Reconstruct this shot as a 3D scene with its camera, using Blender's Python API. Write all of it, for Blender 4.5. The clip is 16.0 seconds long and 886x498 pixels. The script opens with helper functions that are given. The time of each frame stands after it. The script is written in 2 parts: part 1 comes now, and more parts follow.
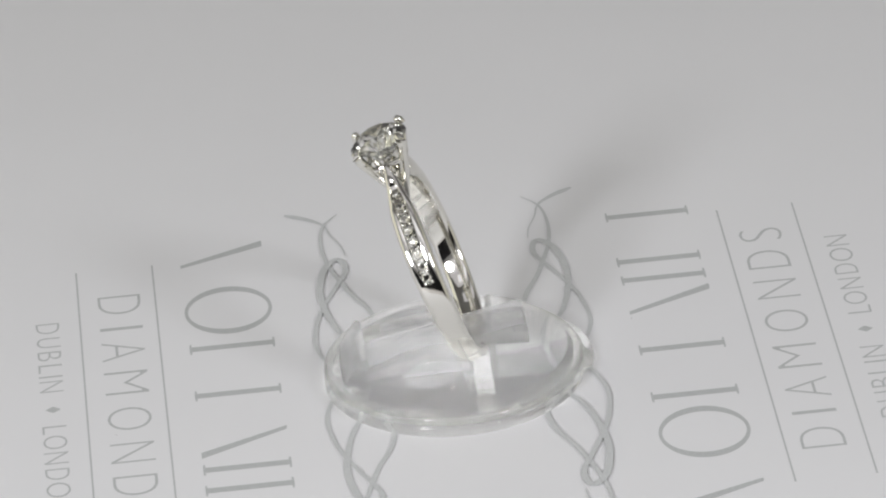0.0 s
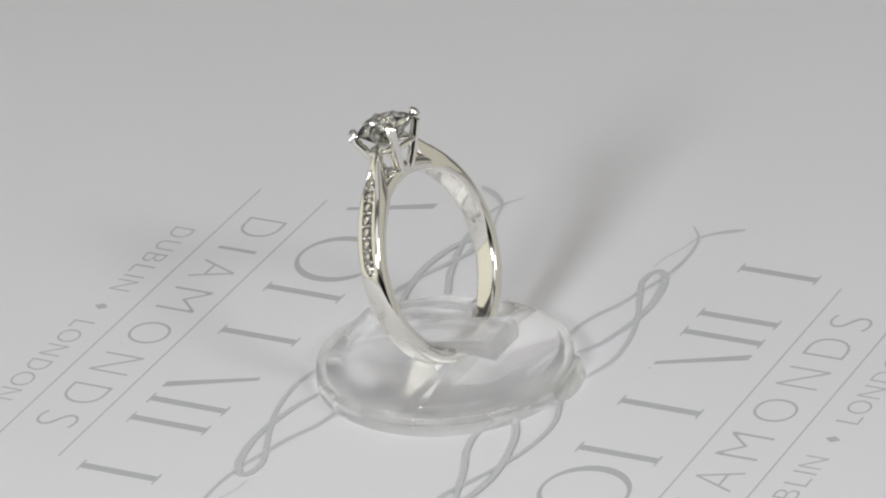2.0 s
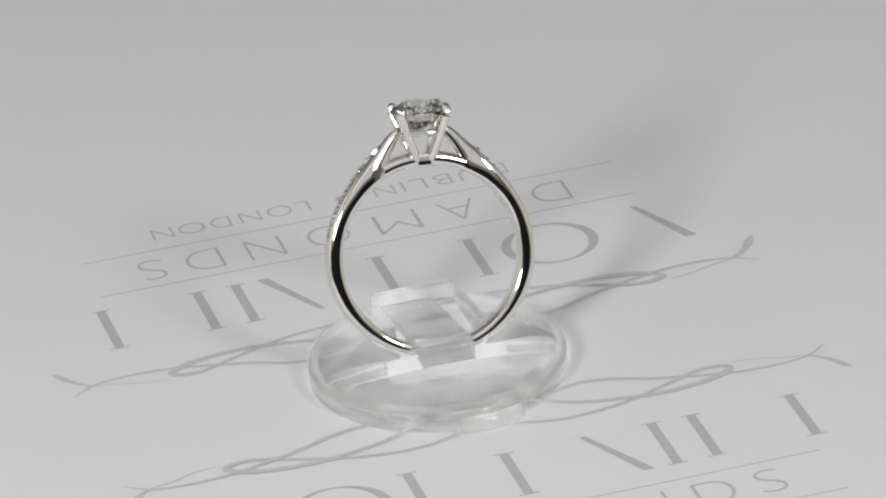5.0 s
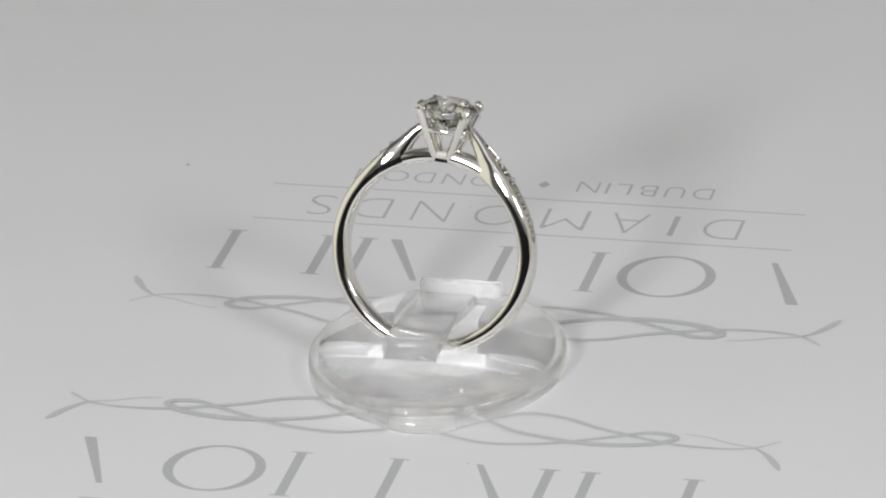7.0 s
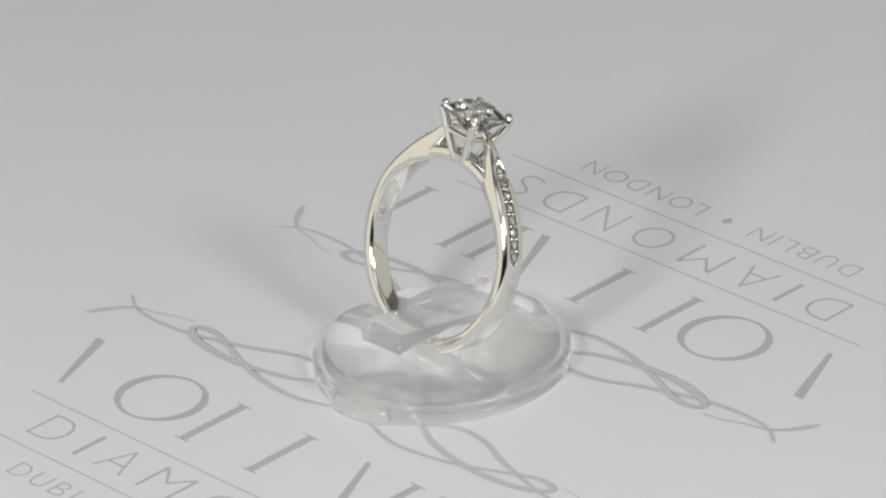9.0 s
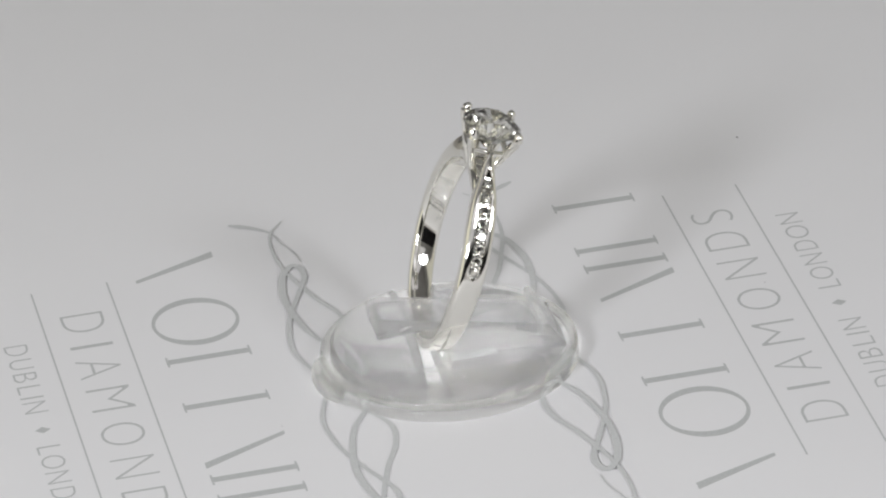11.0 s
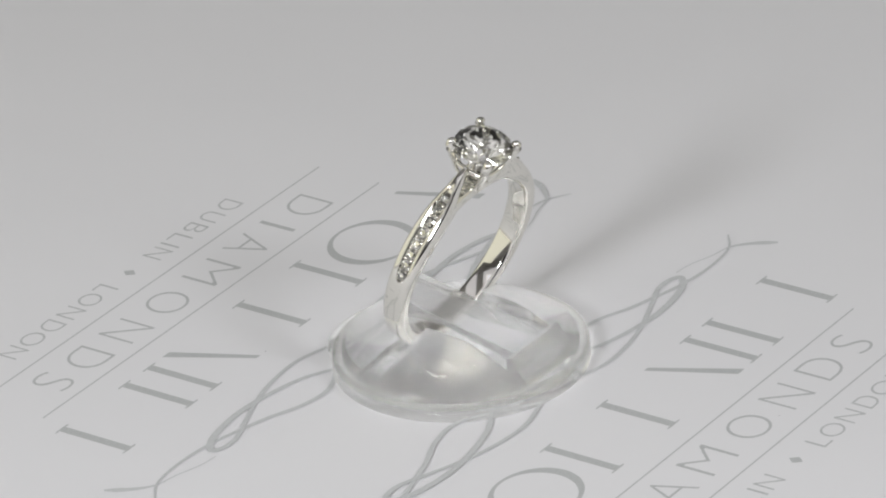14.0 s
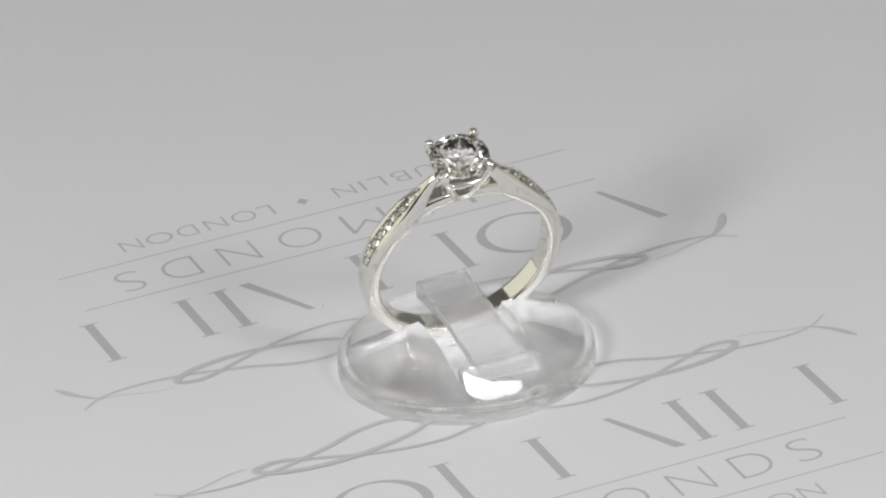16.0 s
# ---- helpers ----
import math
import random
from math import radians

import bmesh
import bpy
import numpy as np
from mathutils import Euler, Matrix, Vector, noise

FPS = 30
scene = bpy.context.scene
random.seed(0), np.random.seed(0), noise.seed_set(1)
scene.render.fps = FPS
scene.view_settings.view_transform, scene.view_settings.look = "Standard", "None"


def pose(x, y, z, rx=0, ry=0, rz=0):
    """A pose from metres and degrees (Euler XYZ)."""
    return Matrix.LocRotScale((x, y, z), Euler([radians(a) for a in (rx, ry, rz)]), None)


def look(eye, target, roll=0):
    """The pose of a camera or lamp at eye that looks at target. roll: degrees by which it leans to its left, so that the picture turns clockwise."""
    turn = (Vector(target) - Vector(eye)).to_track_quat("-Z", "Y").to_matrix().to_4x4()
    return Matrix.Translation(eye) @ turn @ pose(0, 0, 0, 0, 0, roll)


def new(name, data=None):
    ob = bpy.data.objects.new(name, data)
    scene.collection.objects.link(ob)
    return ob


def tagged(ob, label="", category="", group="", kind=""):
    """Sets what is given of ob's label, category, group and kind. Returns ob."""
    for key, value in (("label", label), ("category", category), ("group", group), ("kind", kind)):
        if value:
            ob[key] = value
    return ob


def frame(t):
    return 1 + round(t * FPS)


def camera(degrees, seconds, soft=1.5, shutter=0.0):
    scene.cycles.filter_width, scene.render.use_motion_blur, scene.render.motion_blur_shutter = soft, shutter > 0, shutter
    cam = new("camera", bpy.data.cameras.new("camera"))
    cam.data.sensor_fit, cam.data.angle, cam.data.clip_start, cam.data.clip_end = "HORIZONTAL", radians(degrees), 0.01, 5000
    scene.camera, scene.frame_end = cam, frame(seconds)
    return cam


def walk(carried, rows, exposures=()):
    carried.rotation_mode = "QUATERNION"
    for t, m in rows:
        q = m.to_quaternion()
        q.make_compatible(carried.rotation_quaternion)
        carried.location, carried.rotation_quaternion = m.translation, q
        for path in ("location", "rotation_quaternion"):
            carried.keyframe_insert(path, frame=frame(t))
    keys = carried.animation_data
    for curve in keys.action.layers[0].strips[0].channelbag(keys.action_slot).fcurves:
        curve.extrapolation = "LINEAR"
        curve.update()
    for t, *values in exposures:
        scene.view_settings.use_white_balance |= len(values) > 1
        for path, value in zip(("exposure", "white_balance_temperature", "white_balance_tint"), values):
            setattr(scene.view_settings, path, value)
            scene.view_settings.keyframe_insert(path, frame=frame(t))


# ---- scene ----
# A solitaire ring in a clear holder turns on a printed sheet under two lamps; the camera stands still.
MM = 0.001
LENS = 8.36                      # degrees across the width
cam = camera(LENS, 16.0, soft=2.1)
EYE = Vector((-0.000136, -0.535, 0.29217))
CAM_POSE = pose(EYE.x, EYE.y, EYE.z, 90 - 27.52, 0, 0) @ pose(0, 0, 0, 0, 0, -4.27)
walk(cam, [(0.0, CAM_POSE), (16.0, CAM_POSE)], exposures=[(0.0, 0.0), (16.0, 0.0)])

TURN_START, TURN_RATE = 93.3, -15.728   # degrees, degrees per second


def turned(t):
    # the turntable runs a little unevenly
    return Matrix.Rotation(radians(TURN_START + TURN_RATE * t - 0.1 + 0.35 * math.exp(-((t - 8.0) / 2.2) ** 2)), 4, "Z")


# ---- light ----
world = bpy.data.worlds.new("room_air")
world.use_nodes = True
world.node_tree.nodes["Background"].inputs["Color"].default_value = (0.9, 0.95, 1.0, 1)
world.node_tree.nodes["Background"].inputs["Strength"].default_value = 0.05
scene.world = world


def lamp(name, azimuth, elevation, distance, size, power, colour):
    data = bpy.data.lights.new(name, "AREA")
    data.shape, data.size, data.energy, data.color = "DISK", size, power, colour
    a, e = radians(azimuth), radians(elevation)
    eye = Vector((math.cos(a) * math.cos(e), math.sin(a) * math.cos(e), math.sin(e))) * distance
    ob = new(name, data)
    ob.matrix_world = look(eye, (0, 0, 0.01))
    return ob


lamp("key_lamp", -120, 28.5, 0.48, 0.10, 1.23, (0.945, 0.95, 1.0))
lamp("side_lamp", -48, 35.0, 0.48, 0.10, 0.57, (0.945, 0.95, 1.0))


def softbox(name, eye, aim, width, height, power, colour):
    """A lit panel by the sheet: tent sides, plus added fill above and in front."""
    data = bpy.data.lights.new(name, "AREA")
    data.shape, data.size, data.size_y, data.energy, data.color = "RECTANGLE", width, height, power, colour
    ob = new(name, data)
    ob.matrix_world = look(eye, aim)
    return ob


softbox("left_softbox", (-0.50, 0.0, 0.22), (0, 0.0, 0.22), 0.75, 0.5, 0.8, (1.0, 0.975, 0.80))
softbox("right_softbox", (0.50, -0.06, 0.22), (0, -0.06, 0.22), 0.7, 0.5, 0.4, (1.0, 0.975, 0.80))
# overhead fill strips, added to make the diamond sparkle
for py in (-0.6, -0.12):
    softbox("top_fill_strip", (0.0, py, 0.80), (0.0, py, 0.0), 0.95, 0.22, 0.32, (0.955, 0.935, 1.0))
# fill panel added high in front, since the diamond mirrors that side
softbox("front_fill_panel", (0.0, -0.72, 0.72), (0, 0, 0), 1.3, 0.7, 1.35, (0.965, 0.95, 1.0))

# ---- materials ----


def material(name, colour, rough=0.5, metal=0.0):
    m = bpy.data.materials.new(name)
    m.use_nodes = True
    b = m.node_tree.nodes["Principled BSDF"]
    b.inputs["Base Color"].default_value = (*colour, 1)
    b.inputs["Roughness"].default_value = rough
    b.inputs["Metallic"].default_value = metal
    return m, m.node_tree.nodes, m.node_tree.links, b


def add_noise(m, scale, detail, target, low, high, bump=0.0, distance=0.0001, stretch=None):
    """Noise in object space drives one socket between two values, and a fine relief."""
    nodes, links = m.node_tree.nodes, m.node_tree.links
    b = nodes["Principled BSDF"]
    coord = nodes.new("ShaderNodeTexCoord")
    tex = nodes.new("ShaderNodeTexNoise")
    tex.inputs["Scale"].default_value, tex.inputs["Detail"].default_value = scale, detail
    if stretch:
        mapping = nodes.new("ShaderNodeMapping")
        mapping.inputs["Scale"].default_value = stretch
        links.new(coord.outputs["Object"], mapping.inputs["Vector"])
        links.new(mapping.outputs["Vector"], tex.inputs["Vector"])
    else:
        links.new(coord.outputs["Object"], tex.inputs["Vector"])
    if target:
        ramp = nodes.new("ShaderNodeMapRange")
        ramp.inputs["From Min"].default_value, ramp.inputs["From Max"].default_value = 0.3, 0.7
        ramp.inputs["To Min"].default_value, ramp.inputs["To Max"].default_value = low, high
        links.new(tex.outputs["Fac"], ramp.inputs["Value"])
        if target == "Base Color":
            mix = nodes.new("ShaderNodeMix")
            mix.data_type = "RGBA"
            mix.blend_type = "MULTIPLY"
            mix.inputs["Factor"].default_value = 1.0
            mix.inputs["A"].default_value = b.inputs["Base Color"].default_value
            links.new(ramp.outputs["Result"], mix.inputs["B"])
            links.new(mix.outputs["Result"], b.inputs["Base Color"])
        else:
            links.new(ramp.outputs["Result"], b.inputs[target])
    if bump:
        node = nodes.new("ShaderNodeBump")
        node.inputs["Strength"].default_value, node.inputs["Distance"].default_value = bump, distance
        links.new(tex.outputs["Fac"], node.inputs["Height"])
        if b.inputs["Normal"].is_linked:
            links.new(b.inputs["Normal"].links[0].from_socket, node.inputs["Normal"])
        links.new(node.outputs["Normal"], b.inputs["Normal"])


PAPER, *_ = material("white_paper", (0.80, 0.80, 0.80), 0.75)
add_noise(PAPER, 40, 3, "Base Color", 0.985, 1.0)
add_noise(PAPER, 9000, 4, "", 0, 0, 0.12, 0.00003)
INK, *_ = material("grey_ink", (0.52, 0.535, 0.525), 0.6)
add_noise(INK, 4000, 3, "Base Color", 0.9, 1.06)
INK_PALE, *_ = material("pale_grey_ink", (0.595, 0.61, 0.60), 0.6)
add_noise(INK_PALE, 4000, 3, "Base Color", 0.92, 1.06)
SPECK, *_ = material("dark_lint", (0.19, 0.18, 0.17), 0.9)
GOLD, *_ = material("polished_white_gold", (0.82, 0.806, 0.755), 0.06, 1.0)
add_noise(GOLD, 2500, 4, "Roughness", 0.03, 0.085, 0.03, 0.00001)
TABLE, *_ = material("table_laminate", (0.55, 0.53, 0.50), 0.5)
add_noise(TABLE, 30, 5, "Base Color", 0.9, 1.05)
FABRIC, *_ = material("white_fabric", (0.62, 0.62, 0.62), 0.9)
add_noise(FABRIC, 25, 4, "Base Color", 0.96, 1.0)
DARK, *_ = material("dark_reflection_cloth", (0.03, 0.03, 0.035), 0.9)
add_noise(DARK, 12, 4, "Base Color", 0.8, 1.1)


def glass(name, colour, ior, rough, clear, scuff=0.0, wave=0.0):
    """Clear body; part of the light goes straight on, as thin clear plastic lets it."""
    m = bpy.data.materials.new(name)
    m.use_nodes = True
    nodes, links = m.node_tree.nodes, m.node_tree.links
    nodes.remove(nodes["Principled BSDF"])
    out = nodes["Material Output"]
    g = nodes.new("ShaderNodeBsdfGlass")
    g.inputs["Color"].default_value, g.inputs["IOR"].default_value, g.inputs["Roughness"].default_value = (*colour, 1), ior, rough
    if not clear:
        links.new(g.outputs["BSDF"], out.inputs["Surface"])
        return m
    tr = nodes.new("ShaderNodeBsdfTransparent")
    tr.inputs["Color"].default_value = (1, 1, 1, 1)
    mix = nodes.new("ShaderNodeMixShader")
    mix.inputs["Fac"].default_value = clear
    links.new(g.outputs["BSDF"], mix.inputs[1])
    links.new(tr.outputs["BSDF"], mix.inputs[2])
    if wave:
        # the moulded faces are slightly uneven
        place, swell, relief = nodes.new("ShaderNodeTexCoord"), nodes.new("ShaderNodeTexNoise"), nodes.new("ShaderNodeBump")
        swell.inputs["Scale"].default_value, swell.inputs["Detail"].default_value = 170, 0.3
        relief.inputs["Strength"].default_value, relief.inputs["Distance"].default_value = 1.0, wave
        links.new(place.outputs["Object"], swell.inputs["Vector"])
        links.new(swell.outputs["Fac"], relief.inputs["Height"])
        links.new(relief.outputs["Normal"], g.inputs["Normal"])
    # fine scuffs on the plastic scatter a little light
    dif, tra, both, worn = (nodes.new(k) for k in ("ShaderNodeBsdfDiffuse", "ShaderNodeBsdfTranslucent", "ShaderNodeMixShader", "ShaderNodeMixShader"))
    dif.inputs["Color"].default_value = tra.inputs["Color"].default_value = (0.86, 0.86, 0.86, 1)
    links.new(dif.outputs["BSDF"], both.inputs[1])
    links.new(tra.outputs["BSDF"], both.inputs[2])
    coord, tex, ramp = nodes.new("ShaderNodeTexCoord"), nodes.new("ShaderNodeTexNoise"), nodes.new("ShaderNodeMapRange")
    tex.inputs["Scale"].default_value, tex.inputs["Detail"].default_value = 600, 6
    ramp.inputs["From Min"].default_value, ramp.inputs["From Max"].default_value = 0.35, 0.7
    ramp.inputs["To Min"].default_value, ramp.inputs["To Max"].default_value = scuff * 0.8, scuff * 1.3
    links.new(coord.outputs["Object"], tex.inputs["Vector"])
    links.new(tex.outputs["Fac"], ramp.inputs["Value"])
    links.new(ramp.outputs["Result"], worn.inputs["Fac"])
    links.new(mix.outputs["Shader"], worn.inputs[1])
    links.new(both.outputs["Shader"], worn.inputs[2])
    links.new(worn.outputs["Shader"], out.inputs["Surface"])
    return m


DIAMOND = glass("diamond", (1.0, 1.0, 0.98), 2.417, 0.0, 0.0)
ACRYLIC = glass("clear_acrylic", (0.988, 0.988, 0.986), 1.49, 0.0, 0.2, 0.045, 0.00015)
ACRYLIC_WORN = glass("scuffed_acrylic", (0.98, 0.98, 0.98), 1.49, 0.06, 0.2, 0.12, 0.0003)
ACRYLIC_PLATE = glass("clear_acrylic_plate", (1.0, 1.0, 0.99), 1.49, 0.0, 0.28, 0.02)
ACRYLIC_THIN = glass("clear_acrylic_rim", (1.0, 1.0, 0.985), 1.49, 0.003, 0.5, 0.03)

# ---- helpers for meshes ----


def part(name, bm, mat, parent=None, label="", smooth=None):
    """Links a bmesh as one mesh object, under a thing or a part."""
    bmesh.ops.recalc_face_normals(bm, faces=bm.faces)
    me = bpy.data.meshes.new(name)
    bm.to_mesh(me)
    bm.free()
    me.materials.append(mat)
    if smooth is not None:
        me.shade_smooth()
        me.set_sharp_from_angle(angle=radians(smooth))
    ob = new(name, me)
    if parent:
        ob.parent = parent
    return tagged(ob, label)


def box(bm, x0, x1, y0, y1, z0, z1):
    m = Matrix.Translation(((x0 + x1) / 2, (y0 + y1) / 2, (z0 + z1) / 2)) @ Matrix.Diagonal((x1 - x0, y1 - y0, z1 - z0, 1))
    return bmesh.ops.create_cube(bm, size=1, matrix=m)["verts"]


def sweep(bm, loops, closed_ends=True, ring=False):
    """Skins a row of equal point loops."""
    rows = [[bm.verts.new(Vector(p) * MM) for p in loop] for loop in loops]
    n = len(rows[0])
    pairs = list(zip(rows, rows[1:])) + ([(rows[-1], rows[0])] if ring else [])
    for a, b in pairs:
        for i in range(n):
            bm.faces.new((a[i], a[(i + 1) % n], b[(i + 1) % n], b[i]))
    if closed_ends and not ring:
        bm.faces.new(rows[0][::-1])
        bm.faces.new(rows[-1])


def revolve(bm, profile, steps=96, centre=(0, 0)):
    """A solid of revolution about z from (r, z) points, the first and last on the axis."""
    first, last = profile[0], profile[-1]
    mid = profile[1:-1]
    rows = []
    for r, z in mid:
        rows.append([bm.verts.new(Vector((centre[0] + r * math.cos(a), centre[1] + r * math.sin(a), z)) * MM)
                     for a in [2 * math.pi * i / steps for i in range(steps)]])
    for a, b in zip(rows, rows[1:]):
        for i in range(steps):
            bm.faces.new((a[i], a[(i + 1) % steps], b[(i + 1) % steps], b[i]))
    for row, (r, z) in ((rows[0], first), (rows[-1], last)):
        tip = bm.verts.new(Vector((*centre, z)) * MM)
        for i in range(steps):
            bm.faces.new((row[i], row[(i + 1) % steps], tip))


def cut(bm, point, normal):
    """Keeps what lies behind the plane and closes the cut."""
    geom = list(bm.verts) + list(bm.edges) + list(bm.faces)
    res = bmesh.ops.bisect_plane(bm, geom=geom, plane_co=Vector(point) * MM, plane_no=Vector(normal), clear_outer=True)
    edges = [e for e in res["geom_cut"] if isinstance(e, bmesh.types.BMEdge)]
    bmesh.ops.edgeloop_fill(bm, edges=edges) if edges else None


def soften(bm, width):
    """Rounds the sharp edges a little, so that they catch the light."""
    bmesh.ops.recalc_face_normals(bm, faces=bm.faces)
    sharp = [e for e in bm.edges if len(e.link_faces) == 2 and e.calc_face_angle() > radians(42)]
    bmesh.ops.bevel(bm, geom=sharp, offset=width * MM, segments=2, affect="EDGES", clamp_overlap=True)


def spline(points, per=10):
    """A smooth line through control points (Catmull-Rom)."""
    pts = [Vector(p) for p in points]
    pts = [2 * pts[0] - pts[1]] + pts + [2 * pts[-1] - pts[-2]]
    out = []
    for i in range(1, len(pts) - 2):
        a, b, c, d = pts[i - 1:i + 3]
        for k in range(per):
            t = k / per
            out.append(0.5 * (2 * b + (c - a) * t + (2 * a - 5 * b + 4 * c - d) * t * t + (3 * b - a - 3 * c + d) * t ** 3))
    out.append(pts[-2])
    return out


# ---- room ----
def room():
    bm = bmesh.new()
    box(bm, -0.9, 0.9, -1.0, 0.8, -0.04, -0.0006)
    tagged(part("table_top", bm, TABLE), "plain pale table top under the turning sheet", "table", kind="structure")
    for name, dims in (("ceiling", (-0.95, 0.95, -1.05, 0.85, 1.0, 1.04)), ("wall_north", (-0.9, 0.9, 0.8, 0.84, -0.04, 1.0)),
                       ("wall_south", (-0.9, 0.9, -1.04, -1.0, -0.04, 1.0)), ("wall_east", (0.9, 0.94, -1.04, 0.84, -0.04, 1.0)),
                       ("wall_west", (-0.94, -0.9, -1.04, 0.84, -0.04, 1.0))):
        bm = bmesh.new()
        box(bm, *dims)
        tagged(part(name, bm, FABRIC), "plain white fabric of the photo tent", name.split("_")[0], kind="structure")
    # unseen dark cloth, added so the gold's side faces reflect black
    bm = bmesh.new()
    loops = [[(x * 1000, -985 + 10 * math.sin(x * 34), z) for z in (0, 350)] + [(x * 1000, -981 + 10 * math.sin(x * 34), z) for z in (350, 0)] for x in [-0.89 + 0.02 * i for i in range(90)]]
    sweep(bm, loops)
    tagged(part("dark_reflection_cloth", bm, DARK, smooth=60), "unseen dark cloth added across the lower front for the gold to reflect", "curtain", kind="structure")


room()

# ---- printed sheet ----
INK_Z = 0.006       # mm above the paper


def flat_shape(bm, points, z=INK_Z):
    return bm.faces.new([bm.verts.new(Vector((x, y, z)) * MM) for x, y in points])


def ribbon(name, points, width, parent, mat, steps=10, layer=0):
    """A pen stroke along a curve; width(u) in mm, u from 0 to 1."""
    line = spline([(x, y, 0) for x, y in points], steps)
    bm = bmesh.new()
    n, prev = len(line), None
    for i, p in enumerate(line):
        d = (line[min(i + 1, n - 1)] - line[max(i - 1, 0)]).normalized()
        side = Vector((-d.y, d.x, 0)) * width(i / (n - 1)) / 2
        pair = [bm.verts.new(Vector((q.x, q.y, INK_Z + 0.03 * layer + 0.02 * i / n)) * MM) for q in (p + side, p - side)]
        if prev:
            bm.faces.new((prev[0], prev[1], pair[1], pair[0]))
        prev = pair
    return part(name, bm, mat, parent)


def letter(char, x0, x1, y0, y1, parent, mat, thin=-0.024):
    """One printed letter of the built-in font, filling the given width and height."""
    cu = bpy.data.curves.new("letter", "FONT")
    cu.body, cu.offset, cu.resolution_u = char, thin, 6
    tmp = bpy.data.objects.new("letter", cu)
    scene.collection.objects.link(tmp)
    me = bpy.data.meshes.new_from_object(tmp.evaluated_get(bpy.context.evaluated_depsgraph_get()))
    bpy.data.objects.remove(tmp)
    xs, ys = [v.co.x for v in me.vertices], [v.co.y for v in me.vertices]
    sx, sy = (x1 - x0) / (max(xs) - min(xs)), (y1 - y0) / (max(ys) - min(ys))
    for v in me.vertices:
        v.co = Vector((x0 + (v.co.x - min(xs)) * sx, y0 + (v.co.y - min(ys)) * sy, INK_Z)) * MM
    me.materials.clear()
    me.materials.append(mat)
    ob = new("letter", me)
    ob.parent = parent
    return ob


def stroke(points, parent, name="ink_bar", mat=None):
    bm = bmesh.new()
    flat_shape(bm, points)
    return part(name, bm, mat or INK, parent)


def logo(sheet, origin):
    """One printed heading: a pen flourish, a row of large plain shapes, two rules and two lines of small letters. x is the reading direction."""
    head = new("printed_heading")
    head.parent = sheet
    head.matrix_basis = origin
    tagged(head, "grey printed heading with flourish and rules")

    def mirror(pts, s):
        return [(0.3 + s * x, y + 1.5) for x, y in pts]

    for s in (-1, 1):
        ribbon("flourish", mirror([(37.4, -16.0), (35.9, -13.7), (34.1, -12.1), (31.6, -11.5), (29.0, -10.6), (26.8, -10.3)], s),
               lambda u: 0.7 * max(0.0, 1 - u / 0.42) ** 0.8 * min(1, u / 0.1 + 0.15) + 0.22 - 0.1 * u, head, INK_PALE, layer=1 if s > 0 else 4)
        ribbon("flourish", mirror([(36.4, -10.5), (33.8, -12.2), (29.6, -12.7), (25.2, -12.3), (21.3, -11.3), (18.0, -10.3), (14.3, -8.8), (10.4, -8.4), (6.6, -10.2), (2.6, -13.5)], s),
               lambda u: 0.17 + 0.36 * min(1, u * 2.2), head, INK_PALE, layer=2 if s > 0 else 5)
        ribbon("flourish", mirror([(2.6, -13.5), (7.2, -14.7), (11.8, -14.4), (15.8, -13.4), (20.2, -11.7), (23.1, -10.6), (25.3, -10.7), (26.0, -11.5), (23.8, -12.8), (19.3, -13.5), (14.8, -13.2), (9.8, -12.0), (5.6, -9.8), (0.0, -8.6)], s),
               lambda u: 0.44 + 0.3 * math.exp(-((u - 0.6) / 0.22) ** 2), head, INK_PALE, 12, layer=3 if s > 0 else 6)
    # row of large plain shapes: slanted bars, a ring, upright bars
    top, base = -17.3, -26.0
    stroke([(-32.15, top), (-30.85, top), (-27.55, base), (-28.2, base)], head)
    bm = bmesh.new()
    rows = []
    for i in range(64):
        a = 2 * math.pi * i / 64
        c, sn = math.cos(a), math.sin(a)
        rows.append([bm.verts.new(Vector((-17.4 + rx * c, -21.6 + ry * sn, INK_Z)) * MM) for rx, ry in ((5.15, 4.5), (4.05, 4.15))])
    for a, b in zip(rows, rows[1:] + rows[:1]):
        bm.faces.new((a[0], a[1], b[1], b[0]))
    part("ink_ring", bm, INK, head)
    for x in (-9.55, 0.35, 15.55, 19.65, 29.9):
        stroke([(x - 0.5, base), (x + 0.5, base), (x + 0.5, top), (x - 0.5, top)], head)
        for y in (top - 0.12, base + 0.12):
            for q in (-1, 1):
                stroke([(x + q * 0.52, y - 0.12), (x + q * 1.05, y - 0.08), (x + q * 1.05, y + 0.08), (x + q * 0.52, y + 0.12)], head, "foot_bar")
    stroke([(8.1, top), (8.8, top), (13.2, base), (12.0, base)], head)
    # rules
    for y in (-28.95, -36.9):
        stroke([(-29.0, y - 0.09), (29.1, y - 0.09), (29.1, y + 0.09), (-29.0, y + 0.09)], head, "rule")
    for c, x0, x1 in zip("DIAMONDS", (-22.9, -16.0, -12.8, -6.4, 1.2, 8.5, 15.1, 21.2), (-18.9, -15.4, -8.8, -1.7, 5.8, 12.4, 19.0, 24.0)):
        letter(c, x0, x1, -34.9, -30.5, head, INK)
    for c, x0, x1 in zip("DUBLINLONDON", (-18.3, -15.2, -12.2, -9.4, -7.0, -5.9, 3.5, 5.5, 8.9, 12.2, 15.0, 18.5),
                         (-16.1, -13.1, -10.3, -7.7, -6.7, -3.6, 5.1, 8.2, 11.2, 14.4, 17.9, 20.8)):
        letter(c, x0, x1, -41.45, -39.05, head, INK, -0.016)
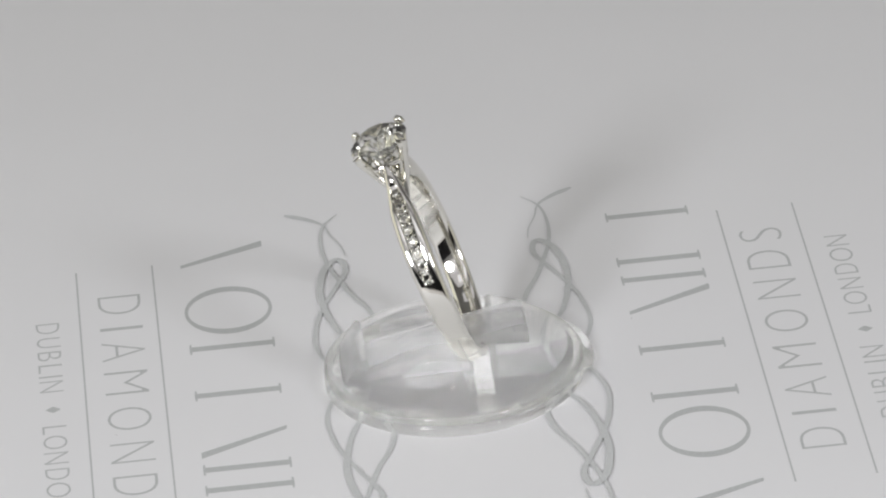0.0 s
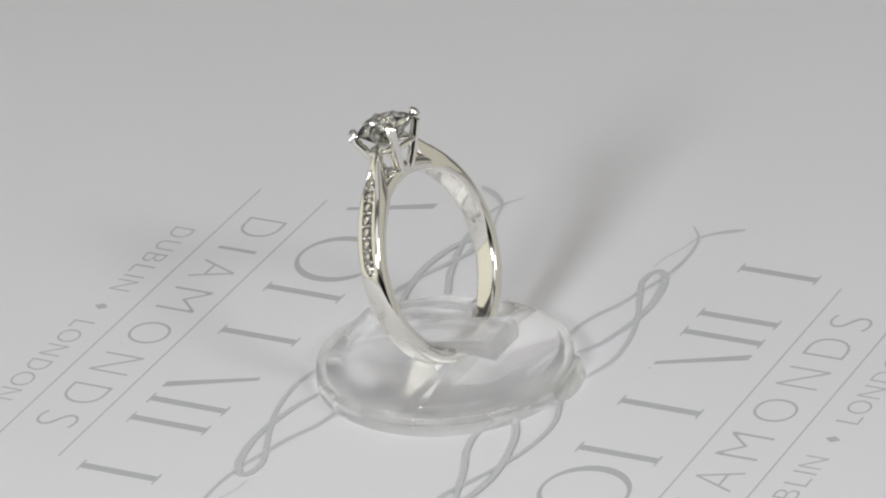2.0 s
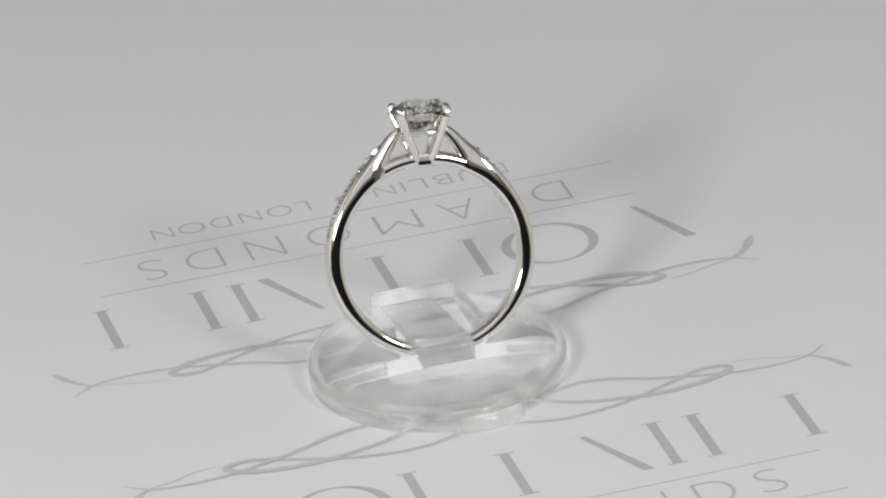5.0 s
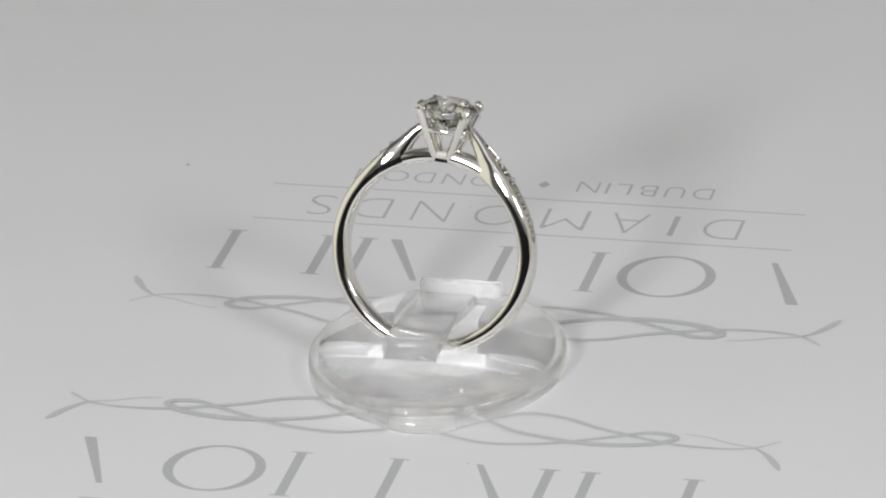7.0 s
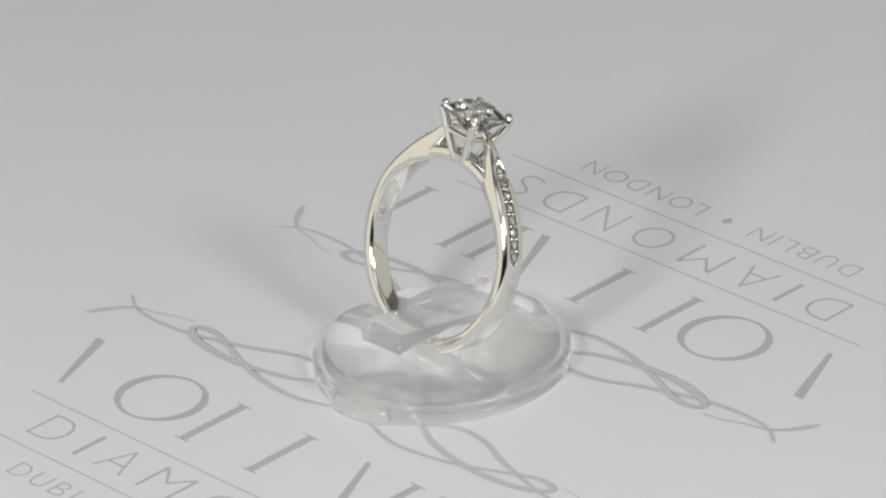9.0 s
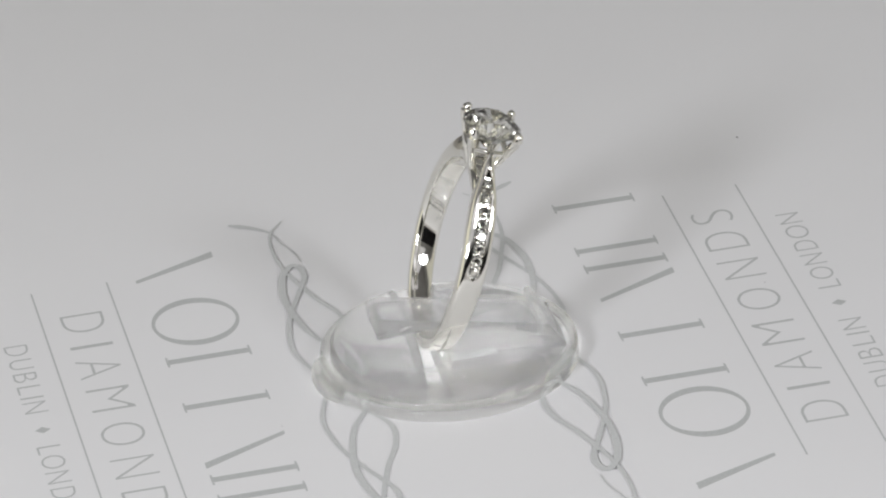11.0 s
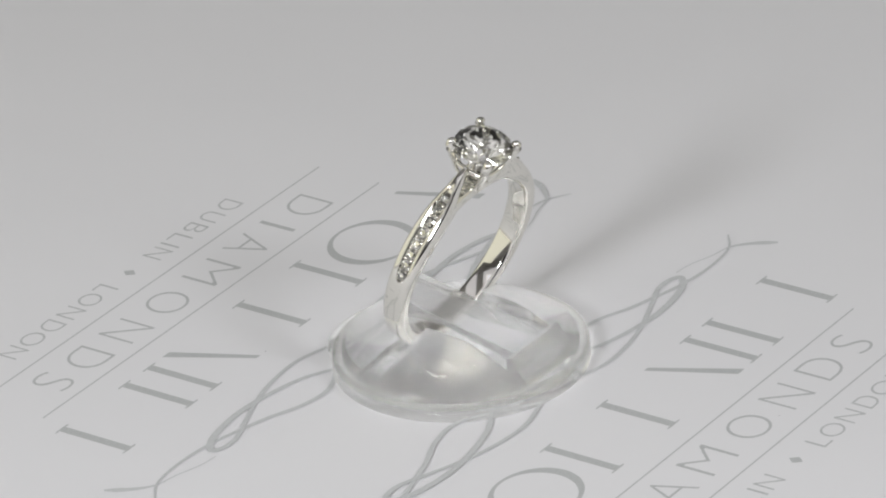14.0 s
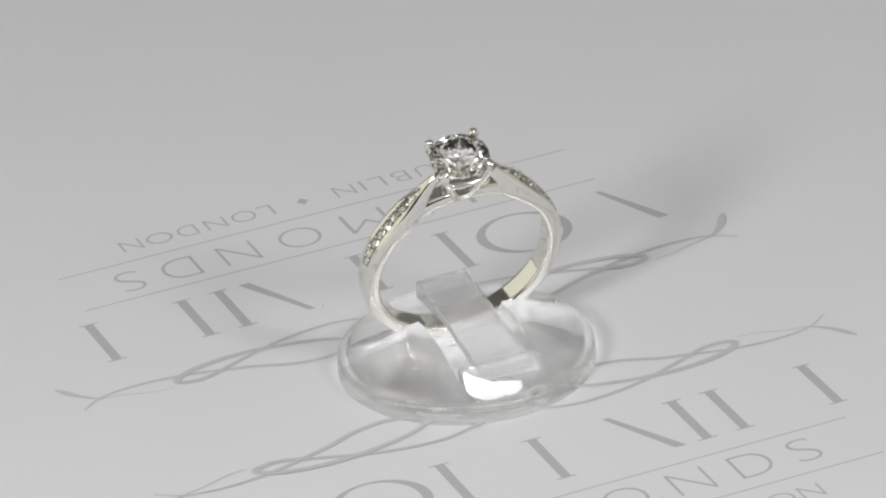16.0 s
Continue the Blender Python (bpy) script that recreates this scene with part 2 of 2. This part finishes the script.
    stroke([(-0.55, -40.25), (0.1, -41.05), (0.75, -40.25), (0.1, -39.45)], head, "diamond_mark")
    return head


def printed_sheet():
    bm = bmesh.new()
    box(bm, -0.148, 0.148, -0.21, 0.21, -0.0003, 0.0)
    sheet = part("printed_sheet", bm, PAPER)
    tagged(sheet, "large white paper sheet printed with two grey headings, lying flat", "paper sheet")
    logo(sheet, pose(-0.35 * MM, 0.11 * MM, 0, 0, 0, 180.0))
    logo(sheet, pose(-0.9 * MM, -1.5 * MM, 0, 0, 0, 0.1))
    for x, y, r in ((-40.0, 40.0, 0.16), (6.4, -18.8, 0.08), (-7.0, 34.3, 0.07)):
        bm = bmesh.new()
        bmesh.ops.create_icosphere(bm, subdivisions=1, radius=r * MM, matrix=Matrix.Translation(Vector((x, y, 0.05)) * MM) @ Matrix.Diagonal((1.5, 0.6, 0.3, 1)))
        part("lint_speck", bm, SPECK, sheet, "tiny dark speck of lint")
    return sheet


sheet = printed_sheet()

# ---- ring ----
UP = Vector((0.0865, 0.3371, 0.9375)).normalized()
ALONG = Vector((0.9953, -0.0705, -0.0665))
ALONG = (ALONG - UP * ALONG.dot(UP)).normalized()
ACROSS = UP.cross(ALONG)
RING_CENTRE = Vector((-1.32, 0.82, 12.70)) * MM
RING = Matrix.Translation(RING_CENTRE) @ Matrix((ALONG, ACROSS, UP)).transposed().to_4x4()
R_IN = 9.0


def curve_of(table):
    xs, ys = zip(*table)
    return lambda v: float(np.mean(np.interp(np.linspace(v - 5, v + 5, 11), xs, ys)))


OUTER = curve_of([(5, 13.6), (13, 13.0), (20, 12.15), (26, 11.6), (36, 11.05), (46, 10.72), (56, 10.57), (75, 10.5), (110, 10.5), (180, 10.36)])
WIDTH = curve_of([(4, 0.35), (9, 0.5), (14, 0.95), (20, 1.5), (26, 2.05), (34, 2.65), (50, 2.9), (75, 2.75), (110, 2.55), (180, 2.4)])


def at(theta, r, y):
    """A point of the ring: theta in degrees from the top, radius and place across the band in mm."""
    a = radians(theta)
    return (r * math.sin(a), y, r * math.cos(a))


def section(theta, r0, r1, w, groove=0.0, share=1.0):
    """The band's cross-section: flat within, upright sides, softly rounded outside, with a channel for stones."""
    h = w / 2
    g = min(0.56, h * 0.58) * share
    k = min(1.0, h / 0.9)
    rm = (r0 + r1) / 2
    half = [(r0, h - 0.5 * k), (r0 + 0.05, h - 0.24 * k), (r0 + 0.2, h - 0.08 * k), (r0 + 0.42, h - 0.02 * k), (rm, h), (r1 - 0.45, h - 0.04 * k),
            (r1 - 0.22, h - 0.13 * k), (r1 - 0.08, h - 0.28 * k), (r1, max(g + 0.06, h - 0.5 * k)), (r1 - groove * 0.12, g + 0.03), (r1 - groove, g - 0.03)]
    pts = half + [(r, -y) for r, y in reversed(half)]
    return [at(theta, r, y) for r, y in pts]


def channel(m):
    """Depth and relative width of the stone channel, which is a long oval."""
    depth = 0.4 * max(0.0, min(1, (m - 19) / 2.5, (77 - m) / 1.5))
    return depth, max(0.12, min(1.0, math.sqrt(max(0, (m - 18) / 11)), math.sqrt(max(0, (77.5 - m) / 5))))


def brilliant(bm, radius, centre, axis_theta=None, girdle=0.03, sides=8):
    """A round brilliant: table, crown, girdle and pavilion facets."""
    pts = []
    for k in range(sides):
        a = 2 * math.pi * (k + 0.5) / sides
        pts.append((0.56 * math.cos(a), 0.56 * math.sin(a), 0.325))
        a = 2 * math.pi * k / sides
        pts.append((0.80 * math.cos(a), 0.80 * math.sin(a), 0.195))
        pts.append((0.20 * math.cos(a), 0.20 * math.sin(a), -0.705))
    for k in range(2 * sides):
        a = math.pi * k / sides
        for z in (girdle, -girdle):
            pts.append((math.cos(a), math.sin(a), z))
    pts.append((0, 0, -0.87))
    turn = Matrix.Rotation(radians(axis_theta or 0), 4, "Y")
    verts = [bm.verts.new((Vector(centre) + turn @ (Vector(p) * radius)) * MM) for p in pts]
    bmesh.ops.convex_hull(bm, input=verts)


def tube(bm, points, radii, sides=12, flat=1.0):
    """A rounded rod along points, with a radius at each."""
    line = [Vector(p) for p in points]
    loops = []
    for i, p in enumerate(line):
        d = (line[min(i + 1, len(line) - 1)] - line[max(i - 1, 0)]).normalized()
        a = d.cross(Vector((0, 0, 1)) if abs(d.z) < 0.95 else Vector((1, 0, 0))).normalized()
        b = d.cross(a)
        loops.append([p + (a * math.cos(2 * math.pi * k / sides) + b * flat * math.sin(2 * math.pi * k / sides)) * radii[i] for k in range(sides)])
    sweep(bm, loops)


def engagement_ring():
    ring = new("engagement_ring")
    tagged(ring, "polished white gold solitaire ring with stone-set shoulders, leaning in its holder", "ring")
    bm = bmesh.new()
    loops = []
    for i in range(0, 249):
        th = 25 + (335 - 25) * i / 248
        m = min(th, 360 - th)
        loops.append(section(th, R_IN, OUTER(m), WIDTH(m), *channel(m)))
    sweep(bm, loops)
    part("band", bm, GOLD, ring, smooth=35)
    for s in (-1, 1):
        bm = bmesh.new()
        loops = []
        for i in range(25):
            m = 7.5 + 20 * i / 24
            r1 = OUTER(m)
            loops.append(section(s * m, r1 - 0.85 - 0.078 * (m - 7.5), r1, WIDTH(m) - 0.002, *channel(m)))
        sweep(bm, loops)
        part("shoulder", bm, GOLD, ring, "tapering shoulder running up to the setting", smooth=35)
        bm = bmesh.new()
        sweep(bm, [section(s * m, R_IN + 0.001, R_IN + 1.4, 2.2 - 0.01 * m, 0) for m in [4 + i for i in range(24)]])
        part("gallery_rail", bm, GOLD, ring, smooth=35)
        for k in range(8):
            m = 26.0 + 6.7 * k
            rad = 0.40 + 0.19 * min(1, k / 2)
            bm = bmesh.new()
            brilliant(bm, rad, at(s * m, OUTER(m) - 0.1, 0), s * m)
            part("side_stone", bm, DIAMOND, ring, "small round white diamond in the channel")
            bm = bmesh.new()
            for q in (-1, 1):
                c = at(s * (m + 3.37), OUTER(m) - 0.1, q * 0.36)
                bmesh.ops.create_icosphere(bm, subdivisions=2, radius=0.17 * MM, matrix=Matrix.Translation(Vector(c) * MM))
            part("bead", bm, GOLD, ring, smooth=60)
    # the head
    head = new("setting")
    head.parent = ring
    for sx in (-1, 1):
        for sy in (-1, 1):
            bm = bmesh.new()
            tube(bm, [(sx * a, sy * a, h) for a, h in ((0.72, 9.6), (1.0, 10.3), (1.48, 11.6), (1.93, 13.0), (2.25, 13.95), (2.36, 14.4), (2.32, 14.72), (2.18, 14.94), (2.0, 15.02))],
                 [0.42, 0.44, 0.46, 0.48, 0.5, 0.5, 0.47, 0.4, 0.18], 12)
            part("prong", bm, GOLD, head, smooth=60)
    for a0, a1 in (((-1, -1), (1, -1)), ((1, -1), (1, 1)), ((1, 1), (-1, 1)), ((-1, 1), (-1, -1))):
        bm = bmesh.new()
        w = 1.72
        p0, p1 = Vector((a0[0] * w, a0[1] * w, 12.35)), Vector((a1[0] * w, a1[1] * w, 12.35))
        out = ((p0 + p1) / 2)
        out.z = 0
        mid = (p0 + p1) / 2 + out.normalized() * 0.25
        tube(bm, [p0, (p0 + mid) / 2 + out.normalized() * 0.1, mid, (p1 + mid) / 2 + out.normalized() * 0.1, p1], [0.3] * 5, 10)
        part("setting_rail", bm, GOLD, head, smooth=60)
    bm = bmesh.new()
    sweep(bm, [[(a, -b, z), (a, b, z), (-a, b, z), (-a, -b, z)] for a, b, z in ((1.0, 1.0, R_IN + 0.1), (1.05, 1.05, 9.7), (1.15, 1.15, 10.2))])
    bmesh.ops.bevel(bm, geom=bm.edges[:], offset=0.12 * MM, segments=2, affect="EDGES")
    part("setting_base", bm, GOLD, head, smooth=40)
    bm = bmesh.new()
    brilliant(bm, 2.98, (0, 0, 14.45), girdle=0.02)
    part("diamond", bm, DIAMOND, ring, "large round brilliant-cut white diamond held by four prongs")
    ring.matrix_world = RING
    return ring


ring = engagement_ring()

# ---- holder ----
HOLD = (-1.55, 0.0)


def ring_holder():
    holder = new("ring_holder")
    tagged(holder, "clear acrylic round ring holder with a slotted clip, on paper", "ring holder")
    cx, cy = HOLD
    bm = bmesh.new()
    revolve(bm, [(0, 0.05), (12.85, 0.05), (13.05, 0.2), (13.05, 1.0), (12.9, 1.2), (12.6, 1.3), (0, 1.3)], 96, HOLD)
    part("base", bm, ACRYLIC_PLATE, holder, smooth=40)
    # thin ring shell added to throw the holder's shadow on the paper
    bm = bmesh.new()
    rim = [(12.15, 1.33), (12.9, 1.33), (13.05, 1.5), (13.0, 1.9), (12.75, 2.1), (12.15, 2.15)]
    sweep(bm, [[(cx + r * math.cos(a), cy + r * math.sin(a), z) for r, z in rim] for a in [2 * math.pi * i / 96 for i in range(96)]], ring=True)
    part("rim", bm, ACRYLIC_THIN, holder, "clear raised rim, added as the shell that casts the holder's shadow", smooth=50)
    foot = RING_CENTRE / MM - R_IN * UP
    # low half before the band
    bm = bmesh.new()
    revolve(bm, [(0, 1.37), (11.9, 1.37), (12.05, 1.5), (12.0, 2.5), (11.55, 3.0), (10.0, 3.45), (8.0, 3.85), (5.0, 4.2), (2.0, 4.3), (0, 4.32)], 96, HOLD)
    cut(bm, foot - ACROSS * 1.25, ACROSS + Vector((0, 0, 0.12)))
    soften(bm, 0.26)
    part("dome_half", bm, ACRYLIC, holder, "clear rounded low half of the body", smooth=30)
    # tall half behind the band: two shoulders beside a channel
    tall = [(0, 1.37), (11.9, 1.37), (12.05, 1.5), (12.0, 2.4), (11.4, 2.85), (9.0, 4.2), (7.0, 5.25), (6.0, 5.65), (4.6, 5.9), (2.0, 6.0), (0, 6.02)]
    for x, side in ((-5.7, 1), (3.1, -1)):
        bm = bmesh.new()
        revolve(bm, tall, 96, HOLD)
        cut(bm, foot + ACROSS * 1.25, -ACROSS)
        cut(bm, (x, 0, 0), (side, 0, 0))
        soften(bm, 0.26)
        part("shoulder_block", bm, ACRYLIC, holder, "clear sloping shoulder beside the clip's channel", smooth=30)
    bm = bmesh.new()
    revolve(bm, [(0, 1.37), (10.4, 1.37), (10.5, 1.5), (10.4, 2.2), (9.0, 2.6), (4.0, 2.8), (0, 2.85)], 96, HOLD)
    cut(bm, foot + ACROSS * 1.25, -ACROSS)
    cut(bm, (-5.66, 0, 0), (-1, 0, 0))
    cut(bm, (3.06, 0, 0), (1, 0, 0))
    soften(bm, 0.26)
    part("channel_floor", bm, ACRYLIC, holder, "clear floor of the clip's channel", smooth=30)
    # the slot's closed ends beside the band
    for side in (-1, 1):
        bm = bmesh.new()
        revolve(bm, [(0, 1.37), (11.8, 1.37), (11.95, 1.5), (11.9, 2.2), (11.2, 2.6), (9.0, 2.85), (0, 3.0)], 96, HOLD)
        cut(bm, foot + ACROSS * 1.16, ACROSS)
        cut(bm, foot - ACROSS * 1.16, -ACROSS - Vector((0, 0, 0.12)))
        cut(bm, (cx + side * 6.0, 0, 0), (-side, 0, 0))
        soften(bm, 0.2)
        part("slot_end", bm, ACRYLIC, holder, "clear web closing the end of the slot", smooth=30)
    # foot tab that stands out at the edge
    bm = bmesh.new()
    a0 = radians(-82)
    tab = [(12.3, 0.02), (14.1, 0.02), (14.3, 0.3), (14.2, 1.1), (13.8, 1.6), (13.2, 1.9), (12.3, 1.9)]
    sweep(bm, [[(cx + (13 + (r - 13) * (1 - 0.35 * abs(i) ** 3 / 125)) * math.cos(a0 + i * 0.052), cy + (13 + (r - 13) * (1 - 0.35 * abs(i) ** 3 / 125)) * math.sin(a0 + i * 0.052), z) for r, z in tab] for i in range(-5, 6)])
    soften(bm, 0.2)
    part("foot_tab", bm, ACRYLIC_PLATE, holder, "clear tab at the edge of the base", smooth=40)
    # the tongue passes through the ring, over the lowest part of its band
    bm = bmesh.new()
    prof = [(-7.5, 4.7), (-7.5, 6.2), (-7.2, 6.62), (-6.6, 6.78), (8.3, 3.85), (8.7, 3.6), (8.8, 3.2), (8.8, 2.6), (2.2, 4.3), (-0.6, 5.0), (-3.6, 4.9)]
    sweep(bm, [[(x, y * (1 - 0.02 * e), z - e) for y, z in prof] for x, e in ((-4.95, 0.2), (-4.9, 0.06), (-4.75, 0.0), (0.25, 0.0), (0.4, 0.06), (0.45, 0.2))])
    part("tongue", bm, ACRYLIC_WORN, holder, "clear sloping tongue of the clip", smooth=40)
    bm = bmesh.new()
    prof = [(8.85, 1.9), (11.35, 1.9), (11.45, 2.05), (9.7, 4.75), (9.45, 4.9), (8.85, 4.75)]
    sweep(bm, [[(x, y - (0.012 * (x + 1.3) ** 2 if y > 9.5 else 0), z) for y, z in prof] for x in (-5.6, -4.2, -2.8, -1.3, 0.2, 1.6, 3.0)])
    soften(bm, 0.25)
    part("end_block", bm, ACRYLIC, holder, "clear block at the end of the clip", smooth=30)
    bm = bmesh.new()
    bmesh.ops.create_icosphere(bm, subdivisions=1, radius=0.25 * MM, matrix=Matrix.Translation(Vector((-0.45, -0.63, 1.0)) * MM) @ Matrix.Diagonal((1.4, 0.7, 0.3, 1)))
    part("speck", bm, SPECK, holder, "tiny dark speck in the plastic")
    for ob in holder.children:
        ob.visible_shadow = ob.name.startswith("rim")       # only the added rim casts shadow; other parts pass lamp light to the paper
    return holder


holder = ring_holder()


# ---- movement: everything on the sheet turns together about the upright axis ----
def motions():
    times = [0.5 * i for i in range(33)]
    walk(sheet, [(t, turned(t)) for t in times])
    walk(holder, [(t, turned(t)) for t in times])
    walk(ring, [(t, turned(t) @ RING) for t in times])


motions()
